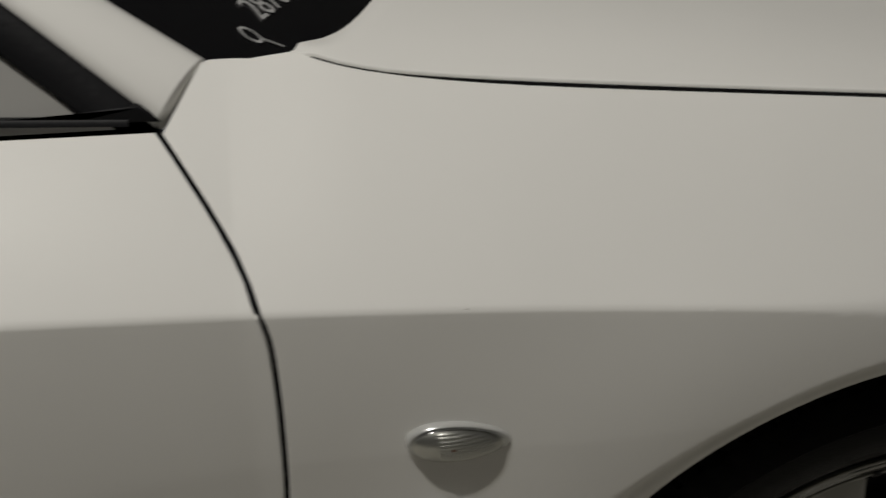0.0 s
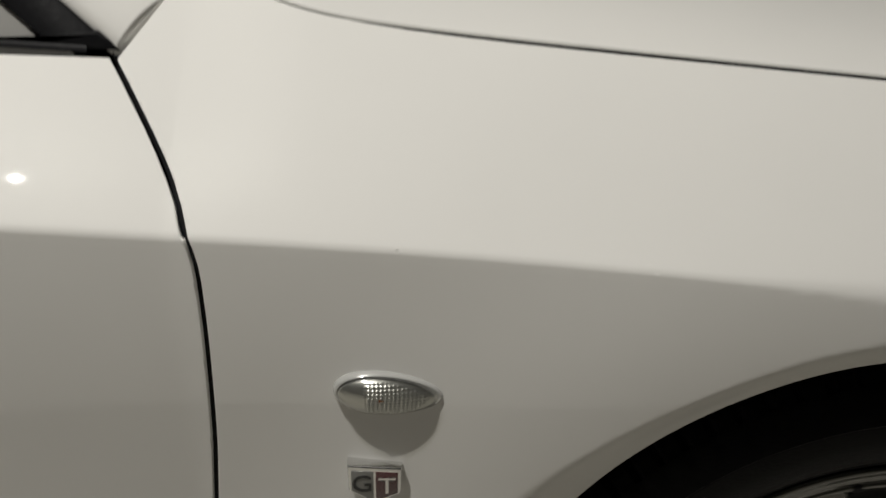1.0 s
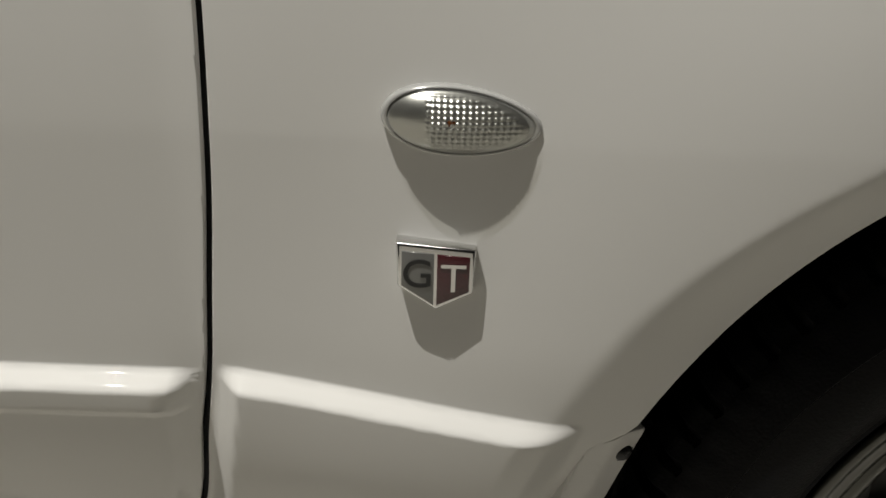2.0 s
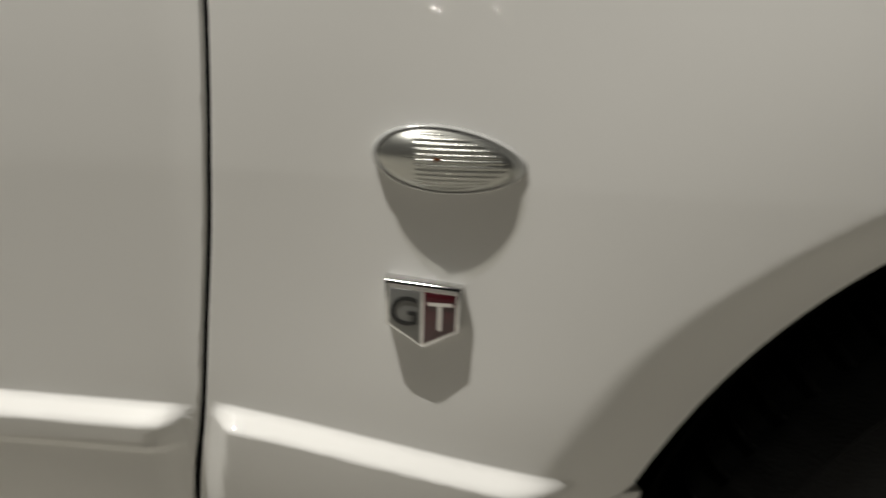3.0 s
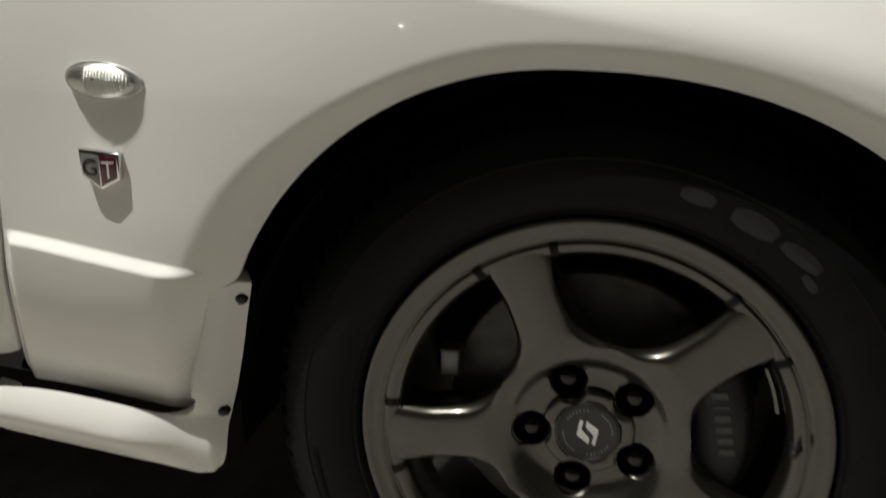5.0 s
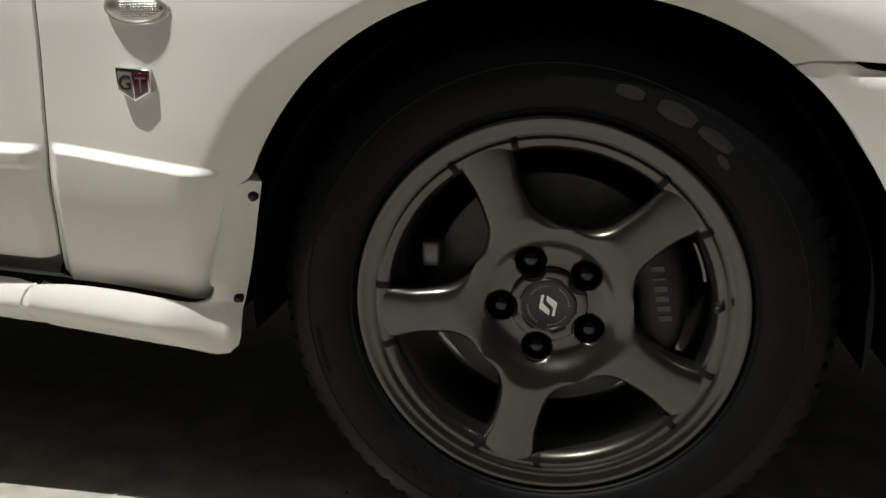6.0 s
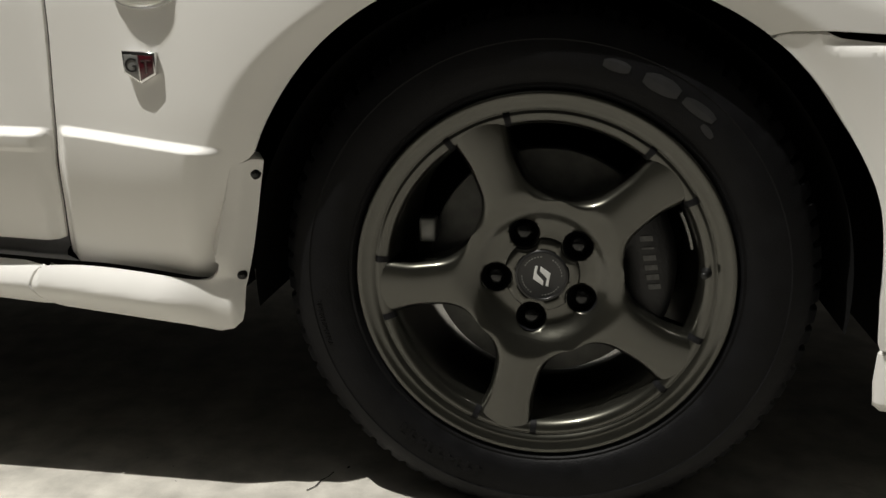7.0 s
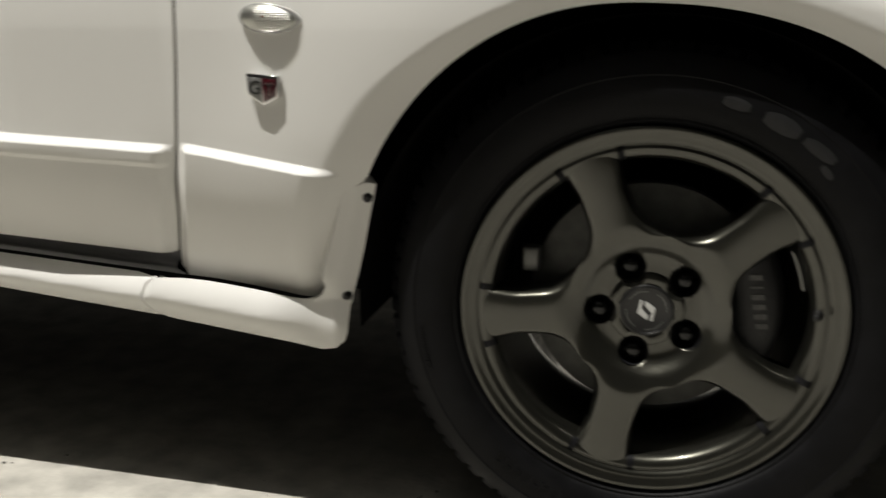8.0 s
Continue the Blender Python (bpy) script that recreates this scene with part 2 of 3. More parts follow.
# ---- setting ----
floor = part("ground", box(-40, 40, -40, 40, -0.3, 0), CONCRETE, smooth=False)
tagged(floor, "pale worn concrete parking floor with fine cracks", "floor", kind="structure")
# unseen enclosure, added to bound the light and the car's reflections
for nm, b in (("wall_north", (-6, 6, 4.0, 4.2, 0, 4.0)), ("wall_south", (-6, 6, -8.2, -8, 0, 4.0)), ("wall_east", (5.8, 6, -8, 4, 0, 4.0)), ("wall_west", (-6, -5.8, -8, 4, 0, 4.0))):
    tagged(part(nm, box(*b), WALL, smooth=False), "unseen made-up wall, kept dark to limit bounced light", "wall", kind="structure")
CEILING = mat("unseen_ceiling_dark", (0.06, 0.06, 0.058), 0.9, vary=0.05, scale=2)
tagged(part("ceiling", box(-6, 6, -8.2, 4.2, 4.0, 4.2), CEILING, smooth=False), "unseen made-up ceiling, kept dark to limit bounced light", "ceiling", kind="structure")

# ---- the car ----
car = thing("car", "white two-door coupe parked on pale concrete", "car")
G = 0.0035
gapz = [0.858 - (0.858 - 0.330) * k / 44 for k in range(45)]
LEDGES = [(LEDGE_Z[0] - LEDGE_SLOPE[0] * 0.593 + h, -LEDGE_SLOPE[0]) for h in (0.0005, -0.0015, -0.004, -0.0065, -0.009, -0.012, -0.015)]
CREASES = []
for x in (-0.54, -0.44, -0.34, -0.24):
    slope = -0.1379 - 0.1484 * x
    CREASES += [(crease_z(x) - slope * x + h, slope) for h in (-0.003, -0.0008, 0.0012, 0.003)]

# front wing
SEAM = [(-0.6185, 0.3262), (-0.558, 0.3235), (-0.48, 0.315), (-0.437, 0.3085), (-0.412, 0.3085), (-0.398, 0.320), (-0.3905, 0.340), (-0.3785, 0.385), (-0.3665, 0.430), (-0.360, 0.452)]
fo = [(gap_x(z) + G, z) for z in gapz] + [(x, z - 0.005 * step(-0.398, -0.412, x)) for x, z in curve(SEAM, 4)[1:]] + [(-0.3420, 0.4625)]
fo += [(x, arch_z(x)) for x in [-0.336 + (0.237 + 0.336) * k / 60 for k in range(61)]]
fo += [(0.256, 0.5955), (0.296, 0.5955), (0.346, 0.5915), (0.64, 0.570), (0.64, hood_z(0.64) - G)]
fo += [(x, hood_z(x) - G) for x in [0.62 - k * 0.03 for k in range(38)]]
fo += [(x, hood_z(x) - G) for x in (-0.504, -0.516, -0.526, -0.534, -0.540)]
fo += [(-0.546, 0.8905), (-0.575, 0.8880), (-0.604, 0.8890), (-0.609, 0.8880)]
panel("front_fender", fo, side_y, PAINT, car, cell=0.0045, lip=0.010, cuts=LEDGES + CREASES)

# door
DLEDGES = [(LEDGE_Z[1] - LEDGE_SLOPE[1] * 0.593 + h, -LEDGE_SLOPE[1]) for h in (0.0005, -0.0015, -0.004, -0.0065, -0.009, -0.012, -0.023, -0.025, -0.027, -0.029, -0.031)]
do = [(gap_x(z) - G, z) for z in gapz if z > 0.352] + [(-0.621, 0.3515), (-0.641, 0.352), (-0.913, 0.369), (-1.75, 0.402), (-1.78, 0.43), (-1.78, 0.890), (-1.2, 0.879), (-0.746, 0.8642)]
panel("door", do, side_y, PAINT, car, cell=0.010, cuts=DLEDGES + [(0.7073 + h, -0.1080) for h in (-0.006, -0.004, -0.002, 0.0, 0.002, 0.004, 0.006, 0.009)])

# dark shell behind the shut lines
inner = [(-0.70, 0.345), (-0.50, 0.34), (-0.50, 0.80), (-0.56, 0.845), (-0.70, 0.85)]
panel("inner_shell", inner, lambda x, z: side_y(x, z) + 0.04, DARK, car, cell=0.02)


# black strip added along the door gap to paint in its deep shade
rows = []
for z in gapz:
    x = gap_x(z)
    y = max(side_y(x - 0.005, z), side_y(x, z), side_y(x + 0.005, z)) + 0.006
    rows.append([(x - 0.006, y + 0.012, z), (x - 0.003, y, z), (x + 0.003, y, z), (x + 0.006, y + 0.012, z)])
part("door_seal", loft(rows), BLACK, car, "added black strip for the shade in the door gap")

# bonnet
def hood_back(y):
    return -0.545 + 0.036 * (1 - math.exp(-max(0.0, y - 0.1325) / 0.03)) + 0.34 * max(0.0, y - 0.145) - 0.12 * max(0.0, y - 0.30) ** 1.2


def hood_top(x, y):
    return hood_z(x) + 0.034 * (1 - math.exp(-(y - 0.1325) / 0.13)) + 0.012 * step(0.30, 0.42, y)


def hood_shift(x):
    return max(0.0, side_y(x, hood_z(x) - G) + 0.0048 - 0.1325)


rows = []
ys = [0.1325 + 0.7375 * (k / 60) ** 1.6 for k in range(61)]
for y in ys:
    row = []
    for k in range(70):
        x = hood_back(y) + (0.64 - hood_back(y)) * (k / 69)
        row.append((x, y + hood_shift(x) * step(0.23, 0.1325, y), hood_top(x, y)))
    rows.append(row)
edge = [[(x, y - b, z - c) for x, y, z in rows[0]] for b, c in ((0.0010, 0.0030), (0.0012, 0.0016), (0.0005, 0.0004))]
rows = edge + rows
rows = [[(r[0][0] - b, r[0][1], r[0][2] - c) for b, c in ((0.0015, 0.02), (0.0015, 0.0016), (0.0006, 0.0004))] + r for r in rows]
part("bonnet", loft(rows), PAINT, car)

rows = []
for k in range(40):
    x = -0.5405 + 1.18 * k / 39
    q = hood_shift(x)
    rows.append([(x, 0.11, hood_z(x) - 0.035), (x, 0.1295 + q, hood_z(x) - 0.030), (x, 0.1310 + q, hood_z(x) - 0.0032), (x, 0.14 + q, hood_z(x) - 0.004)])
part("hood_channel", loft(rows), DARK, car)

# windscreen, its pillar and the side window
S0, SU, SV = Vector((-0.607, 0.153, 0.880)), Vector((-0.8, 0.24, 0.5)), Vector((0.2, 1.0, 0.02))
rows = []
for i in range(14):
    v = -0.012 + 0.75 * i / 13
    rows.append([S0 + SU * u + SV * v for u in [-0.12 + 1.05 * k / 20 for k in range(21)]])
screen = part("windscreen", loft(rows), GLASS_BLACK, car, "black-edged windscreen glass with a white pen number")
rows = []
LA, LB = Vector((-0.6445, 0.1015, 0.8635)), Vector((-0.612, 0.151, 0.892))
for k in range(24):
    s = -0.005 if k == 0 else -0.003 if k == 1 else 0.95 * (k - 1) / 22
    a, b = LA + (Vector((-0.8, 0.24, 0.68)) * s if s < 0.25 else Vector((-0.2, 0.06, 0.17)) + SU * (s - 0.25)), LB + SU * s
    row = []
    for j in range(11):
        t = j / 10
        bulge = 0.010 * math.sin(math.pi * t)
        edge_drop = 0.006 * (step(0.10, 0.0, t) + step(0.9, 1.0, t))
        row.append(a.lerp(b, t) + Vector((0.1, -0.75, 0.65)) * (bulge - edge_drop))
    rows.append([row[0] + Vector((0.0, 0.012, -0.012))] + row + [row[-1] + Vector((0, 0.012, -0.012))])
rows = [[p + Vector((-0.001, 0.010, -0.014)) for p in rows[0]]] + rows
part("windscreen_pillar", loft(rows), PAINT, car)
rows = []
TRIM = Vector((-0.8, 0.24, 0.68))


def along(s):
    return TRIM * s if s < 0.25 else TRIM * 0.25 + SU * (s - 0.25)


for k in range(22):
    s = 0.95 * k / 21
    a, b = LA + Vector((0.0, 0.003, -0.001)) + along(s), Vector((-0.690, 0.1035, 0.8665)) + along(s)
    rows.append([a + Vector((0.004, 0.02, 0)), a, a.lerp(b, 0.05) + Vector((0, -0.002, 0)), a.lerp(b, 0.92) + Vector((0, -0.001, 0)), b, b + Vector((0, 0.016, 0))])
part("window_trim", loft(rows), BLACK, car)
part("corner_trim", slab([(-0.6385, 0.8590), (-0.6440, 0.8655), (-0.652, 0.872), (-0.692, 0.8690), (-0.697, 0.8640), (-0.706, 0.8622), (-0.80, 0.8665), (-0.80, 0.863)], 0.1025, 0.110, 0.0015), BLACK, car)
rows = []
for x in (-0.66, -0.75, -0.9, -1.2, -1.5, -1.75):
    z = 0.8590 - 0.052 * (x + 0.64) if x > -0.76 else 0.8652 - 0.025 * (x + 0.76)
    rows.append([(x, 0.100, z - 0.002), (x, 0.101, z + 0.002), (x, 0.104, z + 0.0030), (x, 0.108, z + 0.0025)])
part("belt_seal", loft(rows), BLACK, car)
# side window: its reflection is painted in by the pale base colour
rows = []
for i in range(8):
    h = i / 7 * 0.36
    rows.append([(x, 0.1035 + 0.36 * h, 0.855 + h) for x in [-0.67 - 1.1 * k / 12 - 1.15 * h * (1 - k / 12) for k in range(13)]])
part("side_window", loft(rows), SIDE_GLASS, car, "side window glass with a pale reflection put into its colour")

# pen marks on the screen
nrm = SU.cross(SV).normalized()
nrm = nrm if nrm.z > 0 else -nrm
right = Vector((0.037, 0.114, -0.006)).normalized()
upward = nrm.cross(right)


def on_screen(x, y, z):
    return Matrix.Translation((x, y, z)) @ Matrix((right, upward, nrm)).transposed().to_4x4()


letters("pen_number", "287034", 0.040, on_screen(-0.5573, 0.3406, 0.8766) @ Matrix.Translation((-0.008, 0.004, 0.0012)), CHALK, screen, 0.0003)
bm = bmesh.new()
for k in range(20):
    a0, a1 = 2 * math.pi * k / 20, 2 * math.pi * (k + 1) / 20
    bm.faces.new([bm.verts.new((r * math.cos(a), 1.3 * r * math.sin(a), 0)) for r, a in ((0.0065, a0), (0.009, a0), (0.009, a1), (0.0065, a1))])
bm.faces.new([bm.verts.new(p) for p in ((0.004, -0.008, 0), (0.0065, -0.008, 0), (0.018, -0.026, 0), (0.0155, -0.026, 0))])
mark = part("pen_mark", bm, CHALK, screen)
mark.matrix_local = on_screen(-0.580, 0.236, 0.8758) @ Matrix.Translation((0, 0, 0.0012))


# sill skirt: a front end piece with a riser behind the wheel, and the long rail
def skirt_low(x):
    return 0.268 - 0.118 * (x + 0.636) if x > -0.636 else 0.268 - 0.09 * (x + 0.636)


def skirt_top(x):
    return 0.331 - 0.108 * (x + 0.636) if x > -0.636 else 0.325 - 0.066 * (x + 0.636)


def bulge(v):
    """Depth of the rail's section, from its low edge (0) to its top edge (1)."""
    return 0.022 * max(0.0, (0.55 - v) / 0.55) ** 1.6 + 0.019 * max(0.0, (v - 0.42) / 0.58) ** 2


def skirt_y(x, z):
    low, top = skirt_low(x), skirt_top(x)
    v = (z - low) / (top - low)
    front = step(-0.48, -0.40, x)
    y = -0.021 + bulge(min(max(v, 0), 1.05)) * (1 - 0.70 * front) + 0.017 * front
    away = x - (-0.400 + 0.27 * max(0.0, z - 0.29))
    y += 0.02 * step(0.012, 0.045, away)
    riser = side_y(min(x, -0.345), max(z, 0.45)) + 0.18 * max(0.0, 0.45 - z) - 0.0005 + 0.75 * max(0.0, away - 0.007) ** 2 / (max(0.0, away - 0.007) + 0.006)
    k = step(0.295, 0.345, z) * step(-0.44, -0.412, x)
    return y + (riser - y) * k


so = [(a + (-0.003 if b > 0.33 and a > -0.42 else 0.0012), b - (0.0 if b > 0.32 and a > -0.42 else 0.0026)) for a, b in curve(SEAM, 4)]
so = [(-0.630, 0.3215), (-0.622, 0.3225)] + [p for p in so[2:]]
so += [(-0.354, 0.4555), (-0.338, 0.459), (-0.328, 0.457), (-0.338, 0.42), (-0.350, 0.372), (-0.361, 0.33), (-0.369, 0.295), (-0.3715, 0.265), (-0.375, 0.252), (-0.386, 0.2425), (-0.404, 0.2390)]
so += [(x, skirt_low(x)) for x in (-0.45, -0.5, -0.55, -0.6, -0.615)]
so += curve([(-0.624, 0.2675), (-0.638, 0.280), (-0.6435, 0.299), (-0.638, 0.317), (-0.630, 0.325)], 5)[:-1]
end = panel("skirt_end", so, skirt_y, PAINT, car, cell=0.006, lip=0.022, cuts=[(0.19295 + h, -0.118) for h in (0.002, 0.0045, 0.007, 0.0095, 0.012, 0.0145, 0.018, 0.022)])


def rail_y(x, z):
    low, top = skirt_low(x), skirt_top(x)
    return -0.020 + bulge((z - low) / (top - low))


ro = [(-0.637, 0.322), (-0.645, 0.3155), (-0.650, 0.299), (-0.6445, 0.280), (-0.633, 0.2685)]
ro += [(x, skirt_low(x)) for x in [-0.66 - 0.05 * k for k in range(24)]]
ro += [(x, skirt_top(x)) for x in [-1.81 + 0.05 * k for k in range(24)]]
panel("skirt_rail", ro, rail_y, PAINT, car, cell=0.007, lip=0.05, cuts=[(0.2108 + h, -0.09) for h in (0.002, 0.0045, 0.007, 0.0095, 0.012, 0.0145, 0.018, 0.022)])
rows = [[(x, y, z - 0.066 * (x + 0.641)) for y, z in ((0.050, 0.356), (0.047, 0.349), (0.043, 0.344), (0.046, 0.338), (0.036, 0.333), (0.034, 0.326), (0.06, 0.31))] for x in [-0.6235 - 0.05 * k for k in range(25)]]
part("door_sill", loft(rows), SILL, car, "grey sill strip under the door")
for x, y, z in ((-0.343, 0.0, 0.442), (-0.3765, 0.0, 0.311)):
    yy = skirt_y(x + 0.004, z)
    bm = lathe([(0.0005, -0.0035), (0.003, -0.0032), (0.0052, -0.0015), (0.0062, 0.001), (0.0075, 0.0015), (0.0078, 0.004)], 20)
    sc = part("screw", bm, SCREW, end, "black screw")
    sc.matrix_local = Matrix.Translation((x + 0.004, yy, z)) @ Matrix.Rotation(radians(20), 4, "Z")
part("skirt_back", box(-1.8, -0.40, 0.06, 0.12, 0.27, 0.36), DARK, car, smooth=False)


# front bumper and its lower lip
def bumper_y(x, z):
    d = arch_d(x, z)
    y = -0.021 + 0.013 * step(0.050, -0.004, d) + 0.55 * max(0.0, 0.34 - z) ** 2 + 0.25 * max(0.0, x - 0.36) ** 1.5
    return y + 0.010 * step(0.010, 0.0, 0.584 - 0.02 * (x - 0.3) - z) * step(0.28, 0.32, x)


bo = [(0.2410, 0.5880), (0.249, 0.5910), (0.28, 0.5910), (0.294, 0.5900), (0.306, 0.5850), (0.346, 0.5810), (0.64, 0.561), (0.64, 0.242), (0.40, 0.2435), (0.388, 0.246), (0.3785, 0.248)]
zs = [0.255 + (0.583 - 0.255) * k / 30 for k in range(31)]


def arch_front(z):
    a, p = arch_form(0.1)
    if z <= ARCH[1]:
        return ARCH[0] + a + 0.012 + 0.06 * (ARCH[1] - z)
    return ARCH[0] + 0.012 * step(0.52, 0.40, z) + a * (1 - ((z - ARCH[1]) / ARCH[2]) ** p) ** (1 / p)


bo += [(arch_front(z), z) for z in zs]
panel("front_bumper", bo, bumper_y, PAINT, car, cell=0.006)
lo = [(0.379, 0.2400), (0.394, 0.2370), (0.64, 0.2345), (0.64, 0.163), (0.41, 0.1635), (0.391, 0.1665), (0.3795, 0.1775), (0.3775, 0.205)]
panel("bumper_lip", lo, lambda x, z: -0.008 + 0.02 * step(0.181, 0.161, z) + 0.010 * step(0.392, 0.374, x) + 0.25 * max(0.0, x - 0.36) ** 1.5, PAINT, car, cell=0.006, lip=0.05)

# dark parts under and behind
part("underbody", box(-1.75, 0.63, 0.40, 0.87, 0.20, 0.62), DARK, car, smooth=False)
part("underbody_side", box(-1.75, -0.42, 0.12, 0.40, 0.27, 0.80), DARK, car, smooth=False)
part("underbody_front", box(0.42, 0.63, 0.06, 0.40, 0.20, 0.70), DARK, car, smooth=False)
part("wheel_arch_liner", lathe([(0.358, 0.030), (0.359, 0.06), (0.360, 0.36), (0.05, 0.36)], 64, radians(-8), radians(186), (-0.004, 0, 0.30)), DARK, car)
part("engine_bay", box(-0.50, 0.62, 0.36, 0.86, 0.60, 0.74), DARK, car, smooth=False)
part("cowl", box(-1.5, -0.50, 0.18, 0.87, 0.40, 0.80), DARK, car, smooth=False)


# ---- side marker lamp ----
def drop_form(t, k=1.0):
    """The marker's outline: full behind, drawn out to a tip ahead."""
    c, s = math.cos(t), math.sin(t)
    x = 0.0382 * c
    z = 0.0167 * (1 - 0.14 * c) * s - 0.0022 * c
    return x * k, z * k


MX, MZ = -0.4440, 0.6512
my = side_y(MX, MZ)
marker = part("side_marker", loft([[(MX + drop_form(2 * math.pi * j / 48, k)[0], my + y, MZ + drop_form(2 * math.pi * j / 48, k)[1]) for j in range(48)] for k, y in ((1.03, 0.004), (1.03, -0.0015), (1.0, -0.0042), (0.95, -0.0050), (0.93, -0.0040))], closed_v=True), RIMMED, car, "clear side marker lamp with an amber bulb")
AX, AZ = -0.010, 0.002
rows = []
for i in range(13):
    k = 0.96 * math.cos(math.pi / 2 * i / 13)
    y = -0.0042 - 0.0114 * (1 - k * k) ** 0.7
    row = []
    for j in range(48):
        bx, bz = drop_form(2 * math.pi * j / 48)
        row.append((MX + AX * (1 - k) + bx * k, my + y, MZ + AZ * (1 - k) + bz * k))
    rows.append(row)
part("lens", loft(rows, closed_v=True), LENS, marker, "clear domed plastic lens")


# pillowed reflector under the lens
rows = []
for i in range(60):
    k = 0.88 * (1 - i / 60)
    row = []
    for j in range(180):
        bx, bz = drop_form(2 * math.pi * j / 180)
        x, z = AX * (1 - k) + bx * k, AZ * (1 - k) + bz * k
        pillow = 0.0011 * abs(math.sin(math.pi * x / 0.0030) * math.sin(math.pi * z / 0.0026)) * step(-0.018, -0.014, x) * step(0.84, 0.76, k)
        row.append((MX + x, my - 0.0030 - pillow - 0.0105 * (1 - k * k) ** 0.7, MZ + z))
    rows.append(row)
bm = loft(rows, closed_v=True)
part("reflector", bm, REFLECTOR, marker, "pillowed silver reflector")
part("housing", loft([[(MX + drop_form(2 * math.pi * j / 40, k)[0], my + y, MZ + drop_form(2 * math.pi * j / 40, k)[1]) for j in range(40)] for k, y in ((0.985, 0.004), (0.97, -0.0035), (0.93, -0.0045), (0.86, -0.0052), (0.80, -0.0040))], closed_v=True), RIMMED, marker)
bm = bmesh.new()
bmesh.ops.create_uvsphere(bm, u_segments=16, v_segments=10, radius=0.0030, matrix=Matrix.Translation((MX - 0.005, my - 0.0132, MZ + 0.002)) @ Matrix.Diagonal((0.8, 0.35, 0.6, 1)))
part("bulb", bm, AMBER, marker, "small amber bulb")

# ---- badge ----
BX, BZ = -0.4545, 0.5715
by = side_y(BX, BZ) - 0.001
tilt = -0.075


def shield(k, dx=0.0):
    pts = [(-0.0185, 0.0150), (0.0185, 0.0150), (0.0178, -0.0075), (0.0005, -0.0180), (-0.0178, -0.0075)]
    return [(BX + k * x + dx, BZ + k * z + tilt * k * x) for x, z in pts]


badge = part("badge", slab(shield(1.10), by - 0.0076, by + 0.003, 0.0020, 3), CHROME, car, "small chrome shield badge with silver and dark red halves", sharp=40)


def half(x0, x1):
    z = lambda x: BZ + tilt * (x - BX)
    low = lambda x: BZ + tilt * (x - BX) - 0.0172 + abs(x - BX) * 0.58
    return [(x0, z(x0) + 0.0122), (x1, z(x1) + 0.0122), (x1, low(x1)), (x0, low(x0))]


part("silver_field", slab(half(BX - 0.0174, BX - 0.0008), by - 0.0083, by - 0.0064, 0.0003), SILVER, badge)
part("red_field", slab(half(BX + 0.0008, BX + 0.0174), by - 0.0083, by - 0.0064, 0.0003), RED, badge, "dark red enamel field")
face = Matrix.Rotation(radians(90), 4, "X")
letters("letter_g", "G", 0.0225, Matrix.Translation((BX - 0.0092, by - 0.0085, BZ + 0.0005)) @ face, INK, badge, 0.0004)
letters("letter_t", "T", 0.0225, Matrix.Translation((BX + 0.0092, by - 0.0085, BZ - 0.0015)) @ face, CHROME, badge, 0.0004)

# ---- wheel ----
WZ = 0.309
WY = 0.018
A0 = radians(-103.5)
wheel = part("wheel", lathe([(0.216, 0.016), (0.2215, 0.008), (0.2235, 0.003), (0.2230, 0.0005), (0.2205, -0.0008), (0.2160, 0.0002), (0.2140, 0.0022), (0.2080, 0.0032), (0.2035, 0.0042), (0.2020, 0.0075), (0.2005, 0.0082), (0.1985, 0.0062), (0.1965, 0.0060), (0.1900, 0.0090), (0.1860, 0.0135), (0.1840, 0.022), (0.1800, 0.05), (0.172, 0.12), (0.176, 0.21), (0.205, 0.22)], 144), RIM, car, "dark gunmetal five-spoke alloy wheel")
wheel.location, wheel.scale = (0, WY, WZ), (1.0134,) * 3


def half_width(r):
    pinch = 0.0285 + 0.007 * step(0.150, 0.196, r)
    flow = 0.033 * math.exp(-(max(0.0, r - 0.074) / 0.0145)) + 0.004 * step(0.12, 0.09, r)
    return min(pinch + flow, r * math.tan(radians(36)))


def spoke_depth(r):
    """The dished face: deep at the hub, near the flange at the rim."""
    return 0.0095 - 0.0020 * step(0.12, 0.19, r) + 0.0165 * step(0.110, 0.052, r) + 0.0060 * step(0.084, 0.064, r)


HUB_R = 0.0790


def spoke_mesh():
    rows = []
    for k in range(54):
        r = HUB_R - 0.0005 + (0.1985 - HUB_R) * k / 53
        w = half_width(r) + (0.0004 if k == 0 else 0.0)
        row = []
        keep = step(0.080, 0.104, r)
        bevel = min(0.0130, 0.3 * w)
        side = [(w, 0.045), (w, 0.020 * keep), (w - 0.06 * bevel, 0.0135 * keep), (w - 0.20 * bevel, 0.0082 * keep), (w - 0.45 * bevel, 0.0042 * keep), (w - 0.72 * bevel, 0.0018 * keep), (w - bevel, 0.0008 * keep)]
        inner_w = w - bevel
        face = [(inner_w * f, (0.0008 - 0.0022 * (1 - f * f)) * keep) for f in (0.75, 0.5, 0.25, 0.0, -0.25, -0.5, -0.75)]
        for across, down in side + face + [(-a, q) for a, q in reversed(side)]:
            row.append((r, spoke_depth(math.hypot(r, across)) + down, across))
        rows.append(row)
    end = [(0.200, y + 0.007, a) for r, y, a in rows[-1]]
    return loft(rows + [end])


NUT_R, NUT_HOLE, CAP_HOLE = 0.0565, 0.0188, 0.0300


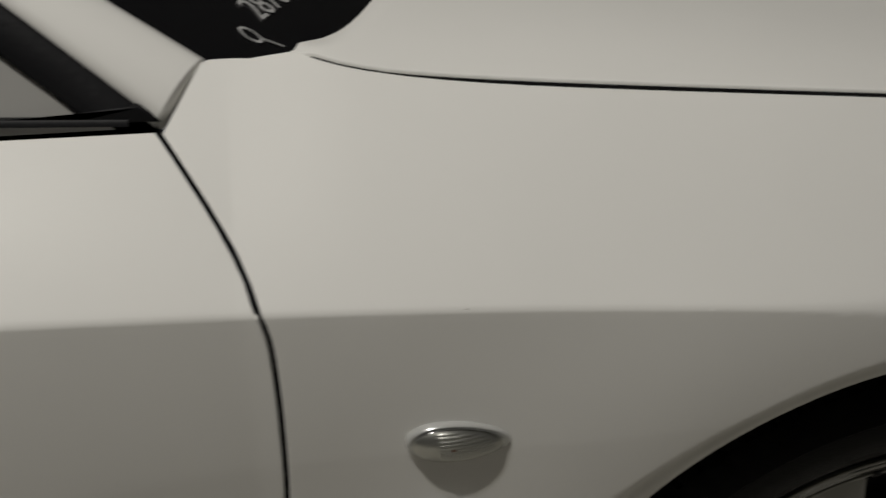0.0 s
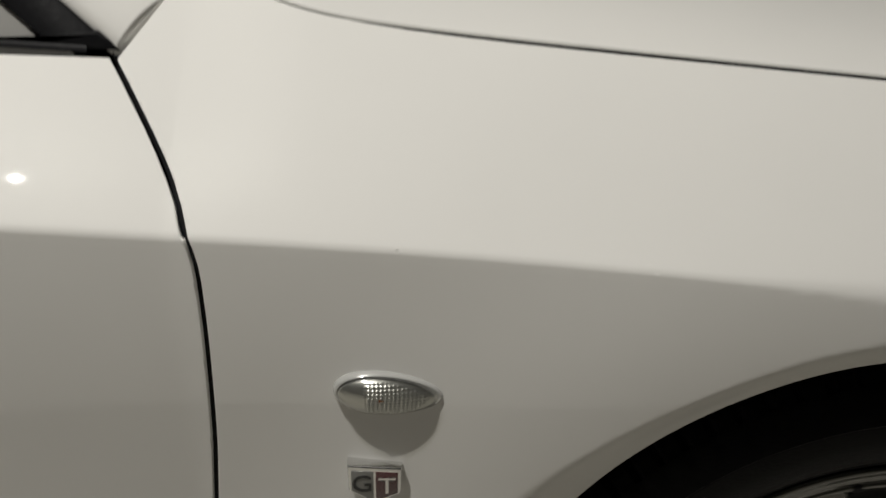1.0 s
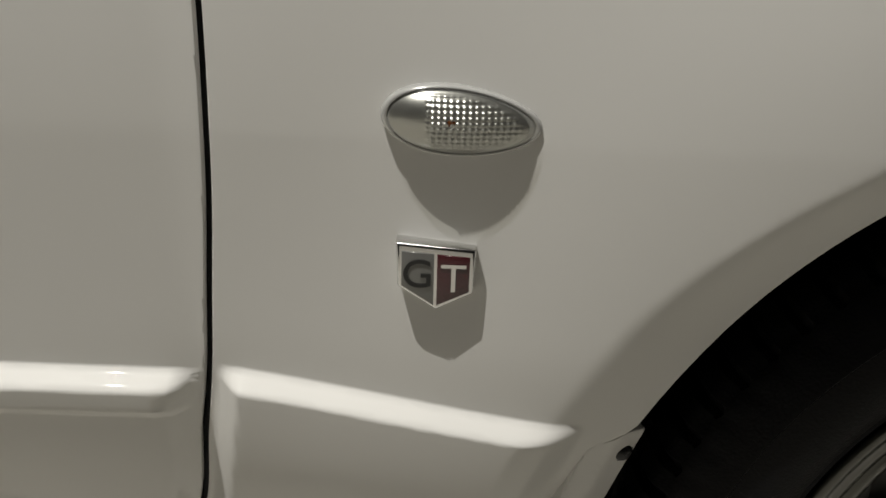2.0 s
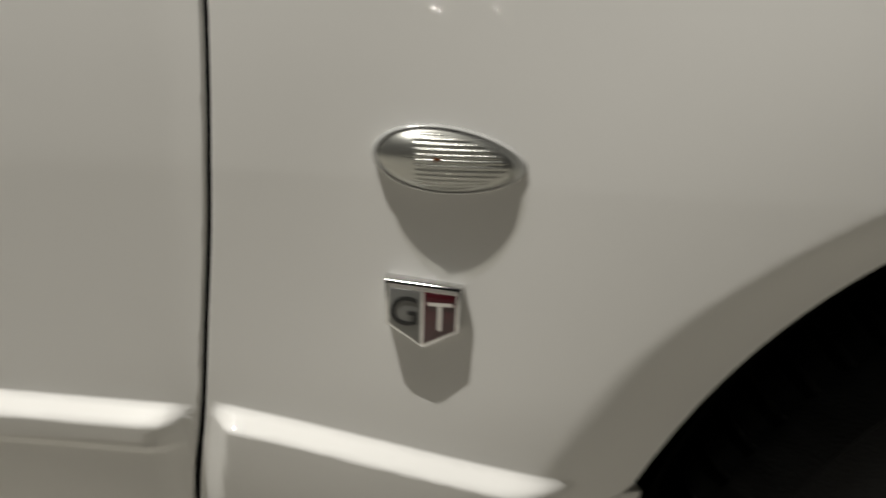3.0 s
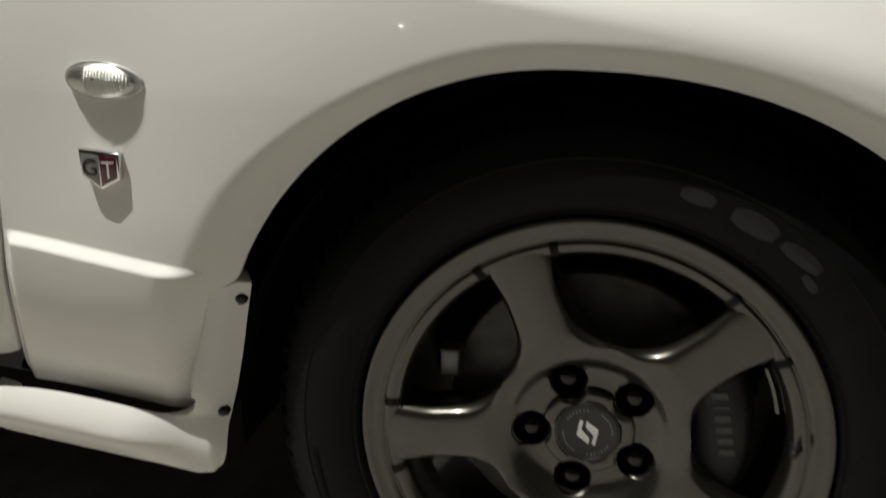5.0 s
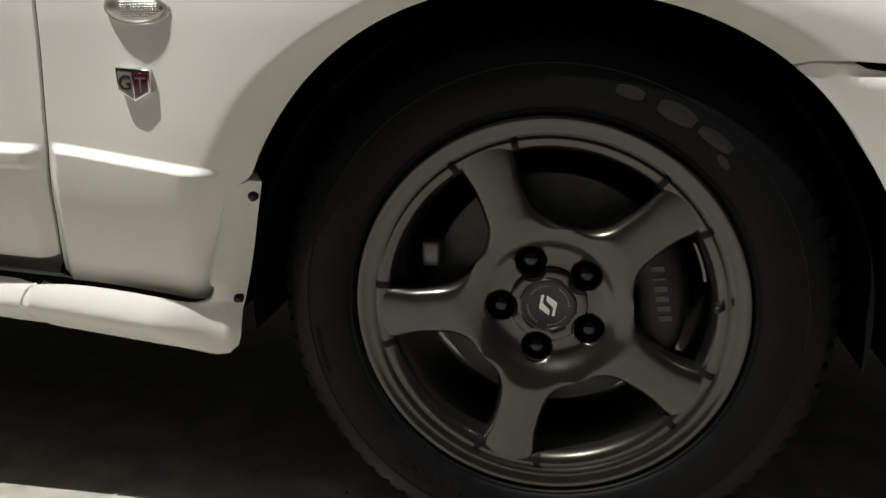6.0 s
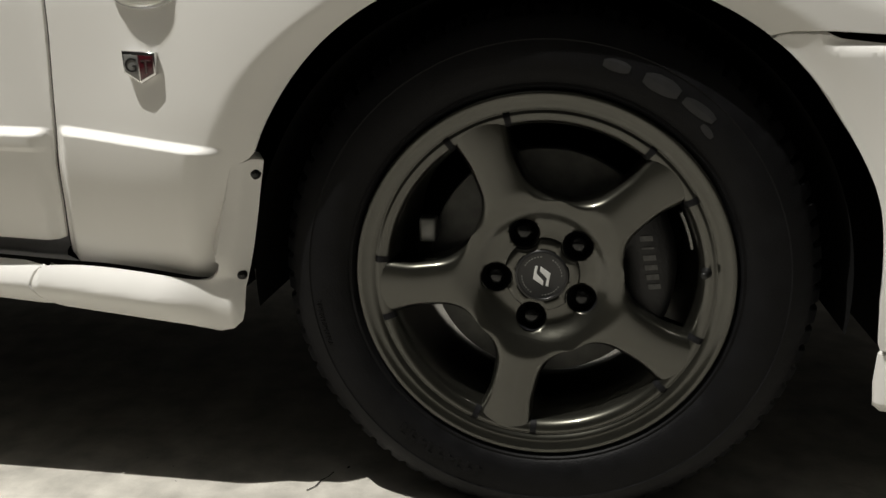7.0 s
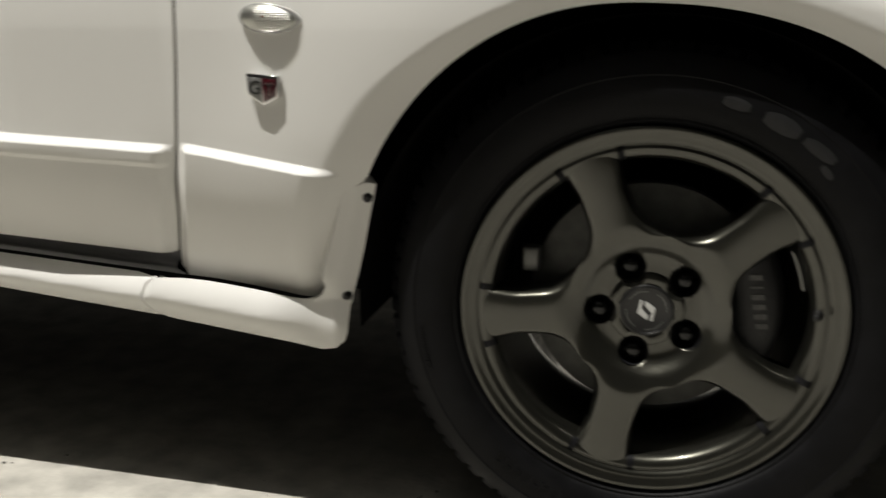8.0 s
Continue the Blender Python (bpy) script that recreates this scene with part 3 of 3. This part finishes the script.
def hub_mesh():
    """The five-sided hub face, with real holes for the nuts and the cap."""
    bm = bmesh.new()
    loops = [[(HUB_R / math.cos(radians(36)) * math.cos(A0 + radians(36 + 72 * k)), HUB_R / math.cos(radians(36)) * math.sin(A0 + radians(36 + 72 * k))) for k in range(5)]]
    for k in range(5):
        a = A0 + k * 2 * math.pi / 5
        loops.append([(NUT_R * math.cos(a) + NUT_HOLE * math.cos(t), NUT_R * math.sin(a) + NUT_HOLE * math.sin(t)) for t in [2 * math.pi * q / 32 for q in range(32)]])
    loops.append([(CAP_HOLE * math.cos(t), CAP_HOLE * math.sin(t)) for t in [2 * math.pi * q / 48 for q in range(48)]])
    edges = []
    for lp in loops:
        vs = [bm.verts.new((x, 0, z)) for x, z in lp]
        edges += [bm.edges.new((vs[i], vs[(i + 1) % len(vs)])) for i in range(len(vs))]
    bmesh.ops.triangle_fill(bm, use_beauty=True, use_dissolve=False, edges=edges)
    for axis in (0, 2):
        for k in range(-24, 25):
            co, no = [0, 0, 0], [0, 0, 0]
            co[axis], no[axis] = 0.0041 * k + 0.0007, 1
            bmesh.ops.bisect_plane(bm, geom=bm.verts[:] + bm.edges[:] + bm.faces[:], dist=1e-5, plane_co=co, plane_no=no)
    bmesh.ops.remove_doubles(bm, verts=bm.verts, dist=1e-4)
    rim_edges = [e for e in bm.edges if e.is_boundary and max(math.hypot(v.co.x, v.co.z) for v in e.verts) < HUB_R - 0.001]
    for v in bm.verts:
        v.co.y = spoke_depth(math.hypot(v.co.x, v.co.z))
    got = bmesh.ops.extrude_edge_only(bm, edges=rim_edges)
    bmesh.ops.translate(bm, vec=(0, 0.0022, 0), verts=[v for v in got["geom"] if isinstance(v, bmesh.types.BMVert)])
    for v in got["geom"]:
        if isinstance(v, bmesh.types.BMVert):
            near = min(range(5), key=lambda k: math.hypot(v.co.x - NUT_R * math.cos(A0 + k * 2 * math.pi / 5), v.co.z - NUT_R * math.sin(A0 + k * 2 * math.pi / 5)))
            cx, cz = NUT_R * math.cos(A0 + near * 2 * math.pi / 5), NUT_R * math.sin(A0 + near * 2 * math.pi / 5)
            if math.hypot(v.co.x - cx, v.co.z - cz) < NUT_HOLE + 0.001:
                v.co.x, v.co.z = cx + (v.co.x - cx) * 0.94, cz + (v.co.z - cz) * 0.94
    bmesh.ops.recalc_face_normals(bm, faces=bm.faces)
    if sum(g.normal.y * g.calc_area() for g in bm.faces) > 0:
        bmesh.ops.reverse_faces(bm, faces=bm.faces)
    return bm


for k in range(5):
    sp = part("spoke", spoke_mesh(), RIM, wheel, sharp=38) if k == 0 else new("spoke", first.data)
    if k == 0:
        first = sp
    sp.parent = wheel
    sp.matrix_local = Matrix.Rotation(-(A0 + k * 2 * math.pi / 5), 4, "Y")
# black patches laid over the rim, painting the shade of small recesses
slot = None
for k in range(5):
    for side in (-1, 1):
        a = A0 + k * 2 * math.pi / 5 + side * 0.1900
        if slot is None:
            slot = part("rim_slot", lathe([(0.1850, 0.0140), (0.1865, 0.0105), (0.1900, 0.0078), (0.1965, 0.0048), (0.2005, 0.0068), (0.2020, 0.0085)], 4, -0.020, 0.020), BLACK, wheel, "black patch for the shade in a small recess beside a spoke")
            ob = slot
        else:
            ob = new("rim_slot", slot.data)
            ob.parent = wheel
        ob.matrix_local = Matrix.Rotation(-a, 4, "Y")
part("hub", hub_mesh(), RIM, wheel)
for k in range(5):
    a = A0 + k * 2 * math.pi / 5
    place = Matrix.Translation((NUT_R * math.cos(a), 0, NUT_R * math.sin(a)))
    if k == 0:
        # pockets coloured black to deepen the shade round the nuts
        pocket = part("nut_pocket", lathe([(0.0182, 0.0310), (0.0174, 0.0330), (0.0166, 0.0480), (0.0004, 0.0485)], 32), BLACK, wheel, "nut recess with its shade put in as black")
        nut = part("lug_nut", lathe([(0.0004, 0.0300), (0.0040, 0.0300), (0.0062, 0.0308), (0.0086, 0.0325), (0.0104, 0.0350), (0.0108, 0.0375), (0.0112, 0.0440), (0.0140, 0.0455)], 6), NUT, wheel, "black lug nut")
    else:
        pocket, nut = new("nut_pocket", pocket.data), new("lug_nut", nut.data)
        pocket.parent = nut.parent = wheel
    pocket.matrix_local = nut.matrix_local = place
# scalloped collar between the nuts
rows = []
for inset, y in ((-0.0006, 0.0325), (0.0, 0.0296), (0.0006, 0.0272), (0.0020, 0.0256), (0.006, 0.0249), (0.0105, 0.0247), (0.0125, 0.0255)):
    row = []
    for k in range(150):
        t = 2 * math.pi * k / 150
        away = min(abs((t - A0 - j * 2 * math.pi / 5 + math.pi) % (2 * math.pi) - math.pi) for j in range(5))
        hyp = NUT_R * math.sin(away)
        bite = NUT_R * math.cos(away) - math.sqrt(max(0.0, 0.0198**2 - hyp * hyp)) if hyp < 0.0198 else 1.0
        r = min(0.0455, bite) - inset
        row.append((r * math.cos(t), y, r * math.sin(t)))
    rows.append(row)
part("collar", loft(rows, closed_v=True), RIM, wheel, "dark scalloped collar round the cap", sharp=50)
cap = part("centre_cap", lathe([(0.0004, 0.0240), (0.0275, 0.0240), (0.0292, 0.0232), (0.0312, 0.0232), (0.0322, 0.0246), (0.0326, 0.0300)], 64), INK, wheel, "black centre cap with a pale emblem")
part("cap_ring", lathe([(0.0283, 0.0236), (0.0288, 0.0229), (0.0296, 0.0228), (0.0303, 0.0234)], 64), SCREW, cap)
# plain slanted emblem in two halves and a ring of small bars
for sgn in (1, -1):
    pts = [(-0.0012, 0.0120), (0.0105, 0.0035), (0.0078, -0.0130), (0.0045, -0.0120), (0.0062, -0.0030), (-0.0022, 0.0062)]
    part("emblem", slab([(sgn * x, sgn * z) for x, z in pts], 0.0230, 0.0245, 0.0004), WHITE_MARK, cap, "pale slanted emblem", smooth=False)
bm = bmesh.new()
for k in range(40):
    if k % 10 > 6:
        continue
    a, b = 2 * math.pi * k / 40, 2 * math.pi * (k + 0.45) / 40
    bm.faces.new([bm.verts.new((r * math.cos(t), 0.0237, r * math.sin(t))) for r, t in ((0.0232, a), (0.0247, a), (0.0247, b), (0.0232, b))])
part("cap_lettering", bm, SILVER, cap, "tiny pale bars round the cap", smooth=False)
part("balance_weight", lathe([(0.1795, 0.034), (0.1765, 0.034), (0.1762, 0.046), (0.1780, 0.046)], 10, radians(11), radians(26)), SILVER, wheel, "silver stick-on balance weight")
va = radians(4)
vm = part("valve", lathe([(0.0004, -0.012), (0.0035, -0.012), (0.0042, -0.010), (0.0042, 0.0), (0.0062, 0.002), (0.0068, 0.010)], 20), SCREW, wheel, "black rubber valve stem")
vm.matrix_local = Matrix.Translation((0.1885 * math.cos(va), 0.006, 0.1885 * math.sin(va))) @ Matrix.Rotation(radians(-18), 4, "Z")

# tyre: shoulder blocks cut by slots, ribs on the sidewall
PROFILE = [(0.2160, 0.018), (0.2225, 0.0075), (0.2265, 0.0020), (0.2290, -0.0015), (0.2320, -0.0012), (0.2345, -0.0045), (0.2480, -0.0100), (0.2640, -0.0120), (0.2780, -0.0095), (0.2795, -0.0105), (0.2830, -0.0090), (0.2900, -0.0050), (0.2985, 0.0015), (0.3030, 0.0070), (0.3040, 0.0100), (0.3085, 0.0140), (0.3120, 0.0200), (0.3145, 0.032), (0.3150, 0.050), (0.3150, 0.053), (0.3080, 0.0535), (0.3080, 0.060), (0.3155, 0.0605), (0.3158, 0.090), (0.3085, 0.0905), (0.3085, 0.099), (0.3158, 0.0995), (0.3155, 0.13), (0.3150, 0.165), (0.3085, 0.185), (0.290, 0.200), (0.262, 0.208), (0.225, 0.196), (0.216, 0.18)]
PROFILE = [(r + 0.0045 * step(0.285, 0.312, r), y) for r, y in PROFILE]
NB = 78


def slots(k, j):
    return -0.0065 if 14 <= j <= 18 and k % 5 == 0 else -0.0018 if 12 <= j <= 13 and k % 5 == 0 else 0.0


bm = lathe(PROFILE, NB * 5, wave=slots)
for v in bm.verts:
    if v.co.z < -WZ + 0.001:
        v.co.y -= 0.12 * (-WZ + 0.001 - v.co.z)
        v.co.z = -WZ + 0.001
part("tyre", bm, RUBBER, wheel, "black rubber tyre with a slotted shoulder", sharp=35)


# raised sidewall marks that cannot be read
def sidewall_depth(r):
    for (ra, ya), (rb, yb) in zip(PROFILE, PROFILE[1:]):
        if ra <= r <= rb and r > 0.23:
            return ya + (yb - ya) * (r - ra) / max(1e-6, rb - ra)
    return -0.01


def sidewall_bar(bm, a, width, r0, r1, rise=0.0015, lean=0.0):
    top, low = [], []
    for r, t in ((r0, a), (r0, a + width), (r1, a + width + lean), (r1, a + lean)):
        top.append(bm.verts.new((r * math.cos(t), sidewall_depth(r) - rise, r * math.sin(t))))
        low.append(bm.verts.new((r * math.cos(t), sidewall_depth(r) + 0.001, r * math.sin(t))))
    bm.faces.new(top)
    for i in range(4):
        bm.faces.new((top[i], top[(i + 1) % 4], low[(i + 1) % 4], low[i]))


for start, count, r0, r1, stepa in ((radians(228), 9, 0.250, 0.266, radians(3.0)), (radians(186), 14, 0.268, 0.274, radians(0.9))):
    bm = bmesh.new()
    for k in range(count):
        a = start + k * stepa
        sidewall_bar(bm, a, stepa * 0.30, r0, r1)
        sidewall_bar(bm, a + stepa * 0.3, stepa * 0.40, r1 - (r1 - r0) * 0.25 * (1 + k % 3), r1 - (r1 - r0) * 0.25 * (k % 3))
    bmesh.ops.recalc_face_normals(bm, faces=bm.faces)
    part("sidewall_lettering", bm, RUBBER, wheel, "raised unreadable sidewall marks", smooth=False)

bm = bmesh.new()
rg = random.Random(9)
for a, r, w, h in ((72, 0.262, 0.030, 0.013), (60.5, 0.262, 0.042, 0.019), (50, 0.263, 0.040, 0.014), (45, 0.252, 0.018, 0.008)):
    t0 = radians(a)
    skew = rg.uniform(-0.3, 0.3)
    for k in range(6):
        for c in range(4):
            quad = []
            for q, v in ((k, c), (k, c + 1), (k + 1, c + 1), (k + 1, c)):
                q = -0.5 + q / 6
                rr = r + h * (0.5 - 0.9 * max(0.0, abs(q) - 0.25)) * (v / 2 - 1) + skew * h * q
                tt = t0 + q * w / r
                quad.append(bm.verts.new((rr * math.cos(tt), sidewall_depth(rr) - 0.0004, rr * math.sin(tt))))
            bm.faces.new(quad)
bmesh.ops.remove_doubles(bm, verts=bm.verts, dist=1e-5)
bmesh.ops.recalc_face_normals(bm, faces=bm.faces)
part("scuff", bm, SCUFF, wheel, "pale scuffs on the sidewall", smooth=False)

# brake
part("brake_disc", lathe([(0.070, 0.050), (0.072, 0.078), (0.078, 0.082), (0.146, 0.082), (0.148, 0.084), (0.148, 0.108), (0.07, 0.108)], 90, centre=(0, WY, WZ)), DISC, car, "grey steel brake disc")
rows = []
for k in range(15):
    a = radians(-34 + 72 * k / 14)
    s = math.sin(math.pi * k / 14) ** 0.4
    sec = [(0.098, 0.085), (0.100, 0.052 - 0.004 * s), (0.108, 0.044 - 0.006 * s), (0.150, 0.044 - 0.006 * s), (0.160, 0.050), (0.164, 0.070), (0.164, 0.12)]
    rows.append([(r * math.cos(a), y + WY, WZ + r * math.sin(a)) for r, y in sec])
caliper = part("brake_caliper", loft(rows), CALIPER, car, "black brake caliper with pale lettering bars")
run, tall = Vector((0.013, 0, -0.066)).normalized(), Vector((0.066, 0, 0.013)).normalized()
for k in range(6):
    mid = Vector((0.1235, 0.0370 + WY, WZ + 0.046)) + run * (0.0122 * k)
    wide = 0.0013 if k == 1 else 0.0034
    bm = bmesh.new()
    top = [mid + run * (a * wide + 0.10 * b * 0.008) + tall * (b * 0.0074) for a, b in ((-1, -1), (1, -1), (1, 1), (-1, 1))]
    low = [p + Vector((0, 0.0015, 0)) for p in top]
    vt, vl = [bm.verts.new(p) for p in top], [bm.verts.new(p) for p in low]
    bm.faces.new(vt)
    for q in range(4):
        bm.faces.new((vt[q], vt[(q + 1) % 4], vl[(q + 1) % 4], vl[q]))
    bmesh.ops.recalc_face_normals(bm, faces=bm.faces)
    part("lettering_bar", bm, LETTER_GREY, caliper, smooth=False)
bm = box(-0.158, -0.136, 0.060 + WY, 0.085 + WY, WZ + 0.030, WZ + 0.062, 0.004)
part("disc_shield_tab", bm, SILVER, car, "pale bracket behind the spokes")

# ---- fine cracks and specks in the floor ----
bm = bmesh.new()
path = [(-0.315, 0.028), (-0.306, 0.040), (-0.303, 0.056), (-0.296, 0.066), (-0.292, 0.080)]
for (xa, ya), (xb, yb) in zip(path, path[1:]):
    w = 0.0014
    bm.faces.new([bm.verts.new(p) for p in ((xa - w, ya, 0.0012), (xa + w, ya, 0.0012), (xb + w * 0.7, yb, 0.0012), (xb - w * 0.7, yb, 0.0012))])
part("crack", bm, CRACK, floor, smooth=False)
rng = random.Random(4)
bm = bmesh.new()
for k in range(70):
    x, y, r = rng.uniform(-1.2, 0.5), rng.uniform(-0.5, 0.12), rng.uniform(0.001, 0.0032)
    bm.faces.new([bm.verts.new((x + r * rng.uniform(0.5, 1.3) * math.cos(t), y + r * rng.uniform(0.5, 1.3) * math.sin(t), 0.0015)) for t in [2 * math.pi * i / 7 for i in range(7)]])
part("floor_specks", bm, CRACK, floor, smooth=False)
floor.children[-1]["kind"] = "stuff"
